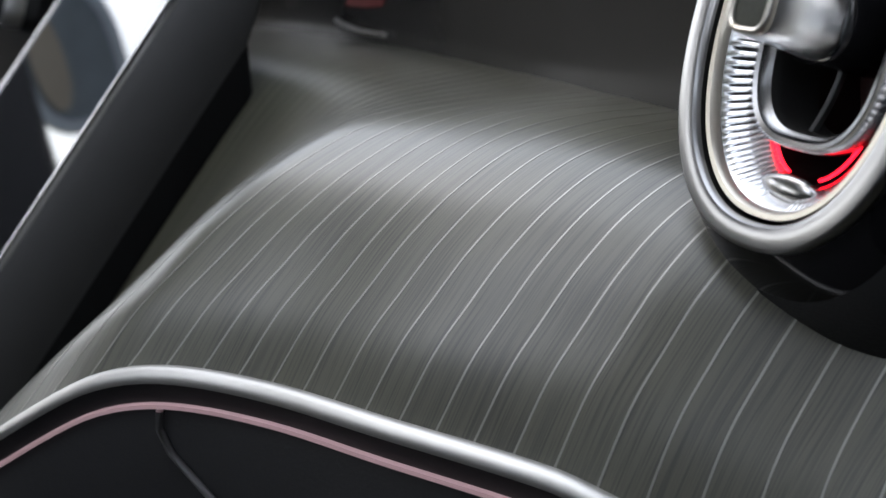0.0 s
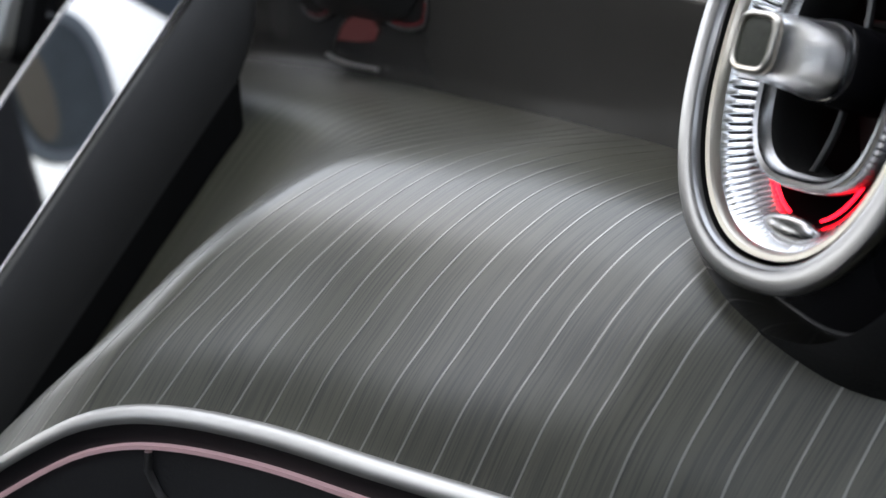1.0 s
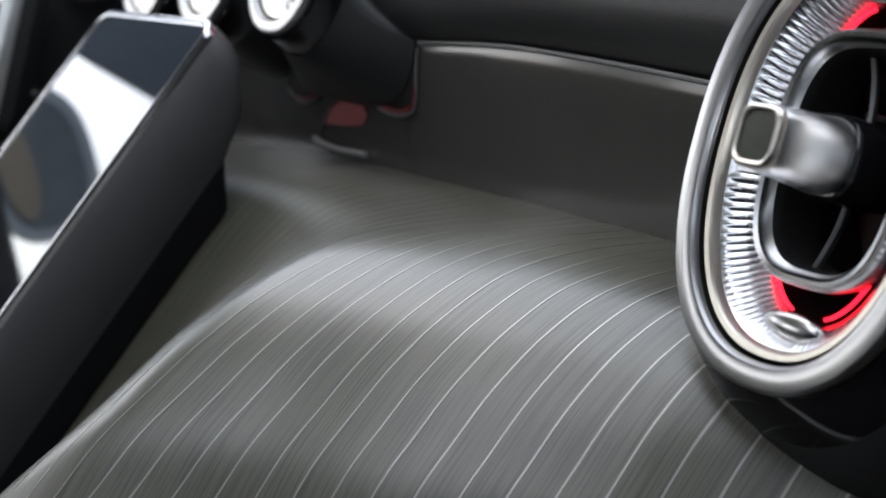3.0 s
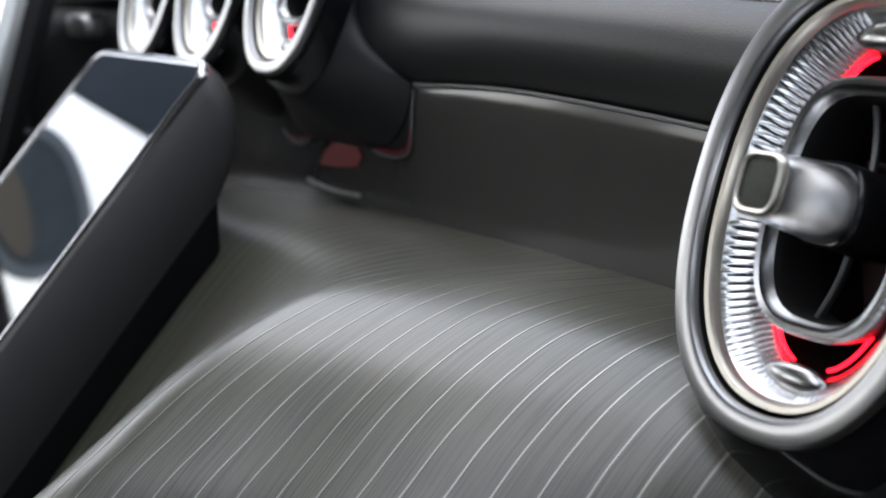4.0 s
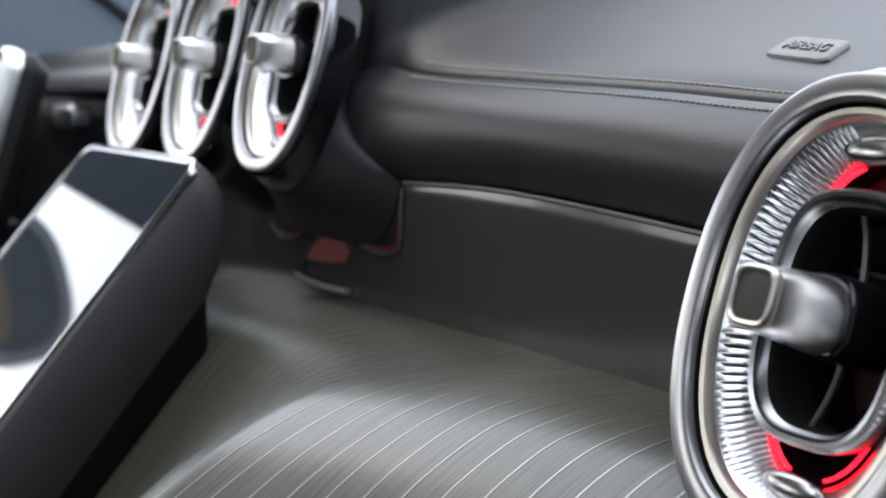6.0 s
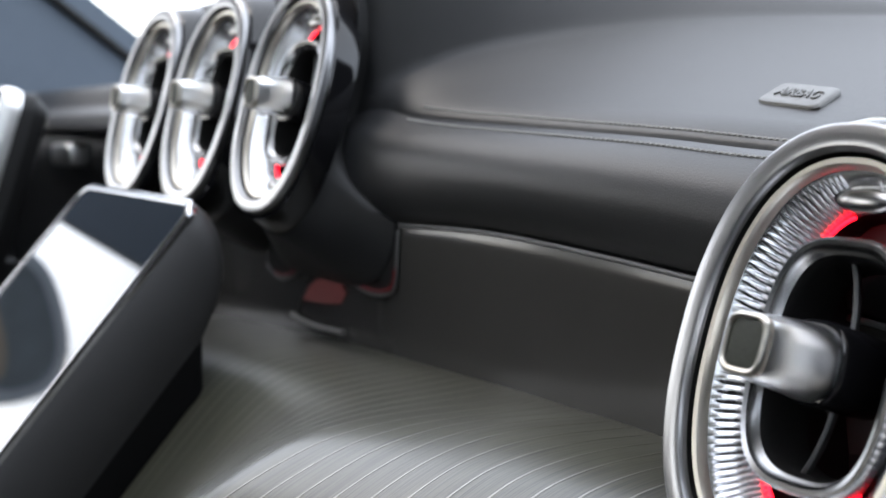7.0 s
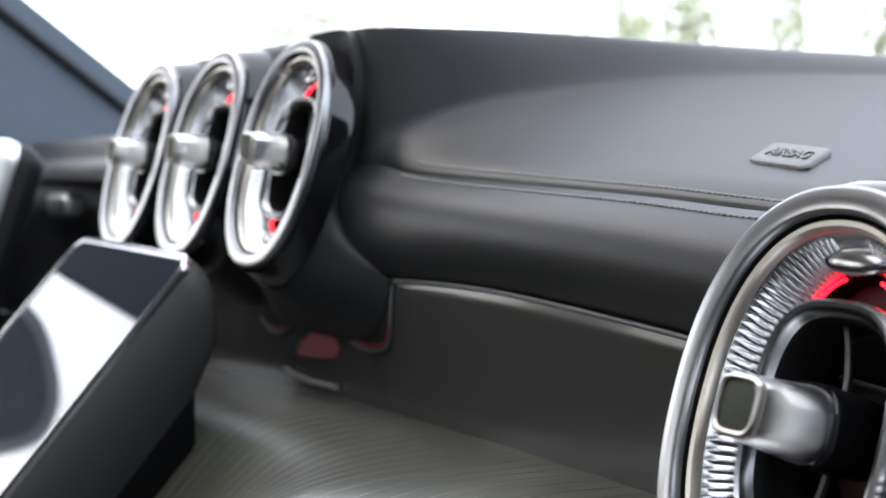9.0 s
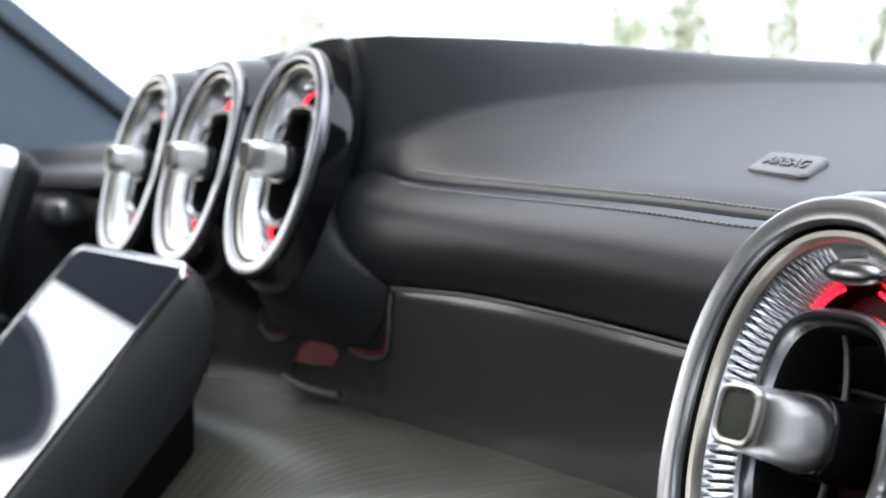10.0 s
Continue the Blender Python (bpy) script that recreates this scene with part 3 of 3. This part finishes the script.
FOOT = [(0.180, 0.935), (0.180, 0.84), (0.12, 0.78), (0.0, 0.66), (-0.05, 0.62), (-0.05, 0.66), (0.05, 0.775), (0.11, 0.845), (0.16, 0.902)]
loops = []
for g, x in ((0.004, 0.0), (0.004, 0.02), (0.004, 0.1355), (0.002, 0.1382), (0.0, 0.1392)):
    loops.append([(-0.5885 + x, y + (g - 0.004) * (1 if y > 0.1 else 0), z) for y, z in FOOT])
# shade below the display is put into the pedestal's black tone
part("pedestal", mesh("pedestal", *capped(loops), M_SHADE, 40), display, "upright pedestal blackened as shade")

# ---- cabin shell ----
def shell(name, label, cat, v, f, mat):
    return thing(name, label, cat, data=mesh(name, v, f, mat), kind="structure")


shell("floor", "dark carpeted car floor", "floor", *box_verts(-1.35, 0.32, -1.8, 1.0, 0.30, 0.33), M_CARPET)
# the gap between the roof pieces is an unseen opening added to light the cabin
roof_v, roof_f = [], []
for x0, x1, y0, y1 in ((-1.25, 0.22, -1.8, -0.95), (-1.25, -0.45, -0.95, -0.08), (-0.12, 0.22, -0.95, -0.08), (-1.25, 0.22, -0.08, -0.03)):
    bv, bf = box_verts(x0, x1, y0, y1, 1.46, 1.49)
    roof_f += [tuple(q + len(roof_v) for q in face) for face in bf]
    roof_v += bv
shell("ceiling", "warm grey cloth headliner around an added light opening", "ceiling", roof_v, roof_f, M_CLOTH)
shell("wall_front", "dark bulkhead below the windscreen", "bulkhead", *box_verts(-1.35, 0.32, 0.86, 0.9, 0.33, 1.0), M_CARPET)
shell("wall_rear", "dark rear seat wall", "wall", *box_verts(-1.35, 0.32, -1.85, -1.8, 0.33, 1.1), M_DOOR)
shell("wall_left", "dark driver door with grey trim", "door", *box_verts(-1.36, -1.3, -1.8, 0.86, 0.33, 1.0), M_DOOR)
# unseen door, painted far darker than the driver's to keep that side shaded
shell("wall_right", "unseen passenger door blackened as shade", "door", *box_verts(0.27, 0.33, -1.8, 0.86, 0.33, 1.10), M_SHADE)


def extruded(x0, x1, outline):
    n_ = len(outline)
    v = [(x0, y, z) for y, z in outline] + [(x1, y, z) for y, z in outline]
    f = [tuple(range(n_)), tuple(range(2 * n_ - 1, n_ - 1, -1))] + [(i, (i + 1) % n_, n_ + (i + 1) % n_, n_ + i) for i in range(n_)]
    return v, f


SAIL = [(0.72, 0.95), (0.435, 1.081), (0.294, 1.187), (0.0, 1.41), (-0.10, 1.47), (-0.2, 1.47), (-0.13, 1.35), (0.0, 1.21), (0.07, 1.13), (0.2, 0.99), (0.25, 0.93)]
shell("pillar_left", "grey windscreen pillar beside the driver", "pillar", *extruded(-1.30, -1.25, SAIL), M_PILLAR)
strip = thing("pillar_seal", "dark rubber seal along the windscreen pillar", "seal", kind="structure",
              data=mesh("pillar_seal", *tube([(-1.246, y - 0.015, z - 0.022) for y, z in SAIL[0:4]], 0.005, 10), M_DARK))
# unseen pillar, widened and raised to keep sky out of the collars' reflections
shell("pillar_right", "unseen passenger pillar, enlarged and blackened to block the sky", "pillar", *extruded(0.24, 0.29, [(0.99, 0.93), (0.99, 1.26), (0.62, 1.36), (0.294, 1.46)] + SAIL[3:]), M_SHADE)
for sx, name in ((-1.3, "centre_pillar_left"), (0.27, "centre_pillar_right")):
    v, f = box_verts(sx - 0.02, sx + 0.02, -0.75, -0.55, 0.95, 1.47)
    shell(name, "dark centre door pillar", "pillar", v, f, M_DOOR)
for sx, name in ((-1.3, "roof_rail_left"), (0.27, "roof_rail_right")):
    v, f = box_verts(sx - 0.03, sx + 0.06 if sx < 0 else sx + 0.03, -1.8, -0.1, 1.36, 1.49)
    v = [(x, y, z - 0.12 if sx > 0 and z < 1.4 else z) for x, y, z in v]
    shell(name, "warm grey cloth roof rail above the side window", "roof rail", v, f, M_CLOTH)
shell("wall_rear_upper", "dark parcel shelf and rear pillars", "wall", *box_verts(-1.35, 0.32, -1.85, -1.8, 1.1, 1.49), M_DOOR)

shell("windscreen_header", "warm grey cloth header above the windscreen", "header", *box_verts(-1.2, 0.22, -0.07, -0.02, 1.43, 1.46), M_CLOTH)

# mirror-shaped stand-in for an unidentified round shape in the display's reflection
mirror = thing("mirror_standin", "blue-grey mirror-shaped stand-in with a beige lower band", "door mirror", Matrix.Translation((-1.42, -0.045, 1.07)) @ Vector((0.95, 0.22, -0.08)).to_track_quat("Z", "Y").to_matrix().to_4x4())
part("mirror_housing", mesh("mirror_housing", *capped([oval(0.095 * c, 0.068 * c, 2.6, 64, z) for c, z in ((0.5, -0.085), (0.8, -0.07), (0.95, -0.045), (1.0, -0.015), (1.0, 0.0), (0.96, 0.006))]), M_PAINT, 50), mirror)
# plain coloured panel for the shape's dark middle, no mirror glass
part("mirror_face", mesh("mirror_face", *capped([oval(0.078, 0.052, 2.6, 64, z) for z in (0.004, 0.0075)]), M_FACE), mirror, "dark blue-grey face panel")
part("mirror_base", mesh("mirror_base", *capped([oval(0.062, 0.02, 2.2, 48, z, 0.0, -0.026) for z in (0.006, 0.012)]), M_BEIGE), mirror, "beige lower band")
part("mirror_arm", mesh("mirror_arm", *tube([(0.04, -0.04, -0.04), (0.05, -0.07, -0.02), (0.06, -0.10, 0.02)], 0.02, 12), M_DARK), mirror, "black mirror arm")

# driver display
dd = thing("driver_display", "free-standing glossy driver display with a silver edge", "display")
dm = Matrix.Translation((-0.932, 0.165, 0.948)) @ pose(0, 0, 0, 72, 0, -2)


def slab(w, h, r, loops):
    out = []
    for inset, z in loops:
        loop = []
        for cx, cy, a0 in ((w - r, h - r, 0), (-w + r, h - r, 90), (-w + r, -h + r, 180), (w - r, -h + r, 270)):
            for k in range(7):
                a_ = radians(a0 + 15 * k)
                loop.append(tuple(dm @ Vector((cx + (r - inset) * math.cos(a_), cy + (r - inset) * math.sin(a_), z))))
        out.append(loop)
    return out


part("glass", mesh("glass", *capped(slab(0.155, 0.072, 0.014, [(0.003, -0.001), (0.003, 0.0005)])), M_SCREEN), dd, "black glass")
part("frame", mesh("frame", *grid(slab(0.155, 0.072, 0.014, [(0.003, 0.0), (0.002, 0.001), (0.0, -0.001), (-0.001, -0.006), (0.0, -0.012)]), close_v=True), M_SATIN, 40), dd, "satin silver frame")
part("back", mesh("back", *capped(slab(0.155, 0.072, 0.014, [(0.0, -0.011), (-0.001, -0.02), (0.006, -0.03)])), M_DARK, 40), dd, "black back")
part("foot", mesh("foot", *extruded(-1.0, -0.8, [(0.16, 0.90), (0.19, 0.90), (0.26, 0.84), (0.16, 0.80)]), M_DARK), dd, "black foot")

# driver side dashboard face
face = thing("dashboard_face", "dark driver side dashboard face", "dashboard", kind="structure",
             data=mesh("dashboard_face", *grid([[(x, y, z) for y, z in ((0.285, 1.0), (0.27, 0.985), (0.268, 0.95), (0.29, 0.93), (0.30, 0.86), (0.30, 0.6))] for x in [-1.29 + 0.07 * i for i in range(10)]]), M_PAD, 60))
stalk = thing("side_switch", "small silver rocker switch on the dark dashboard", "switch", data=bevelled(mesh("side_switch", *box_verts(-0.949, -0.901, 0.252, 0.272, 0.958, 0.976), M_SATIN), 0.004))

# ---- outside ----
v, f = box_verts(-600, 600, -600, 600, -0.6, 0.0)
shell("ground", "pale dry meadow ground reaching the horizon", "ground", v, f, M_GRASS)


def tree(x, y, h):
    """A trunk with limbs and a crown of small leaf clumps."""
    t = thing("tree", "broad green leafy tree on the meadow", "tree", Matrix.Translation((x, y, 0)), group="trees outside")
    part("trunk", mesh("trunk", *tube([(0, 0, 0), (0.05, 0.02, h * 0.25), (-0.05, 0.05, h * 0.55)], 0.16, 8), M_BARK), t)
    tips = []
    for k in range(7):
        a_ = k * 2.4
        tip = Vector((math.cos(a_) * h * 0.24, math.sin(a_) * h * 0.24, h * (0.5 + 0.06 * k)))
        tips.append(tip)
        part("limb", mesh("limb", *tube([(0, 0, h * (0.25 + 0.04 * k)), tip * 0.5 + Vector((0, 0, h * 0.2)), tip], 0.05, 6), M_BARK), t)
    vs, fs = [], []
    for k in range(800):
        c = random.choice(tips) + Vector((random.gauss(0, 0.11), random.gauss(0, 0.11), random.gauss(0.04, 0.09))) * h
        u = Vector((random.uniform(-1, 1), random.uniform(-1, 1), random.uniform(-1, 1))).normalized() * 0.09 * h / 5
        w = u.orthogonal().normalized() * 0.06 * h / 5
        i = len(vs)
        vs += [c - u, c + w, c + u, c - w]
        fs.append((i, i + 1, i + 2, i + 3))
    part("crown", mesh("crown", vs, fs, M_LEAF), t)


for x, y, h in [(-62, 30, 12), (-56, 30, 11), (-40, 36, 9), (-18.5, 18.5, 5.2), (-17, 19, 5.6), (-15.4, 19, 5.0), (-13.6, 18.6, 5.4), (-60, 2, 11)]:
    tree(x, y, h)
for i, (x, y) in enumerate([(-10.7, 12.0), (-9.35, 12.1)]):
    column = thing("white_post", "white painted square post outside the car", "post", group="white posts",
                   data=bevelled(mesh("white_post", *box_verts(x - 0.24, x + 0.24, y - 0.24, y + 0.24, 0.0, 6.0), M_WHITE), 0.02))
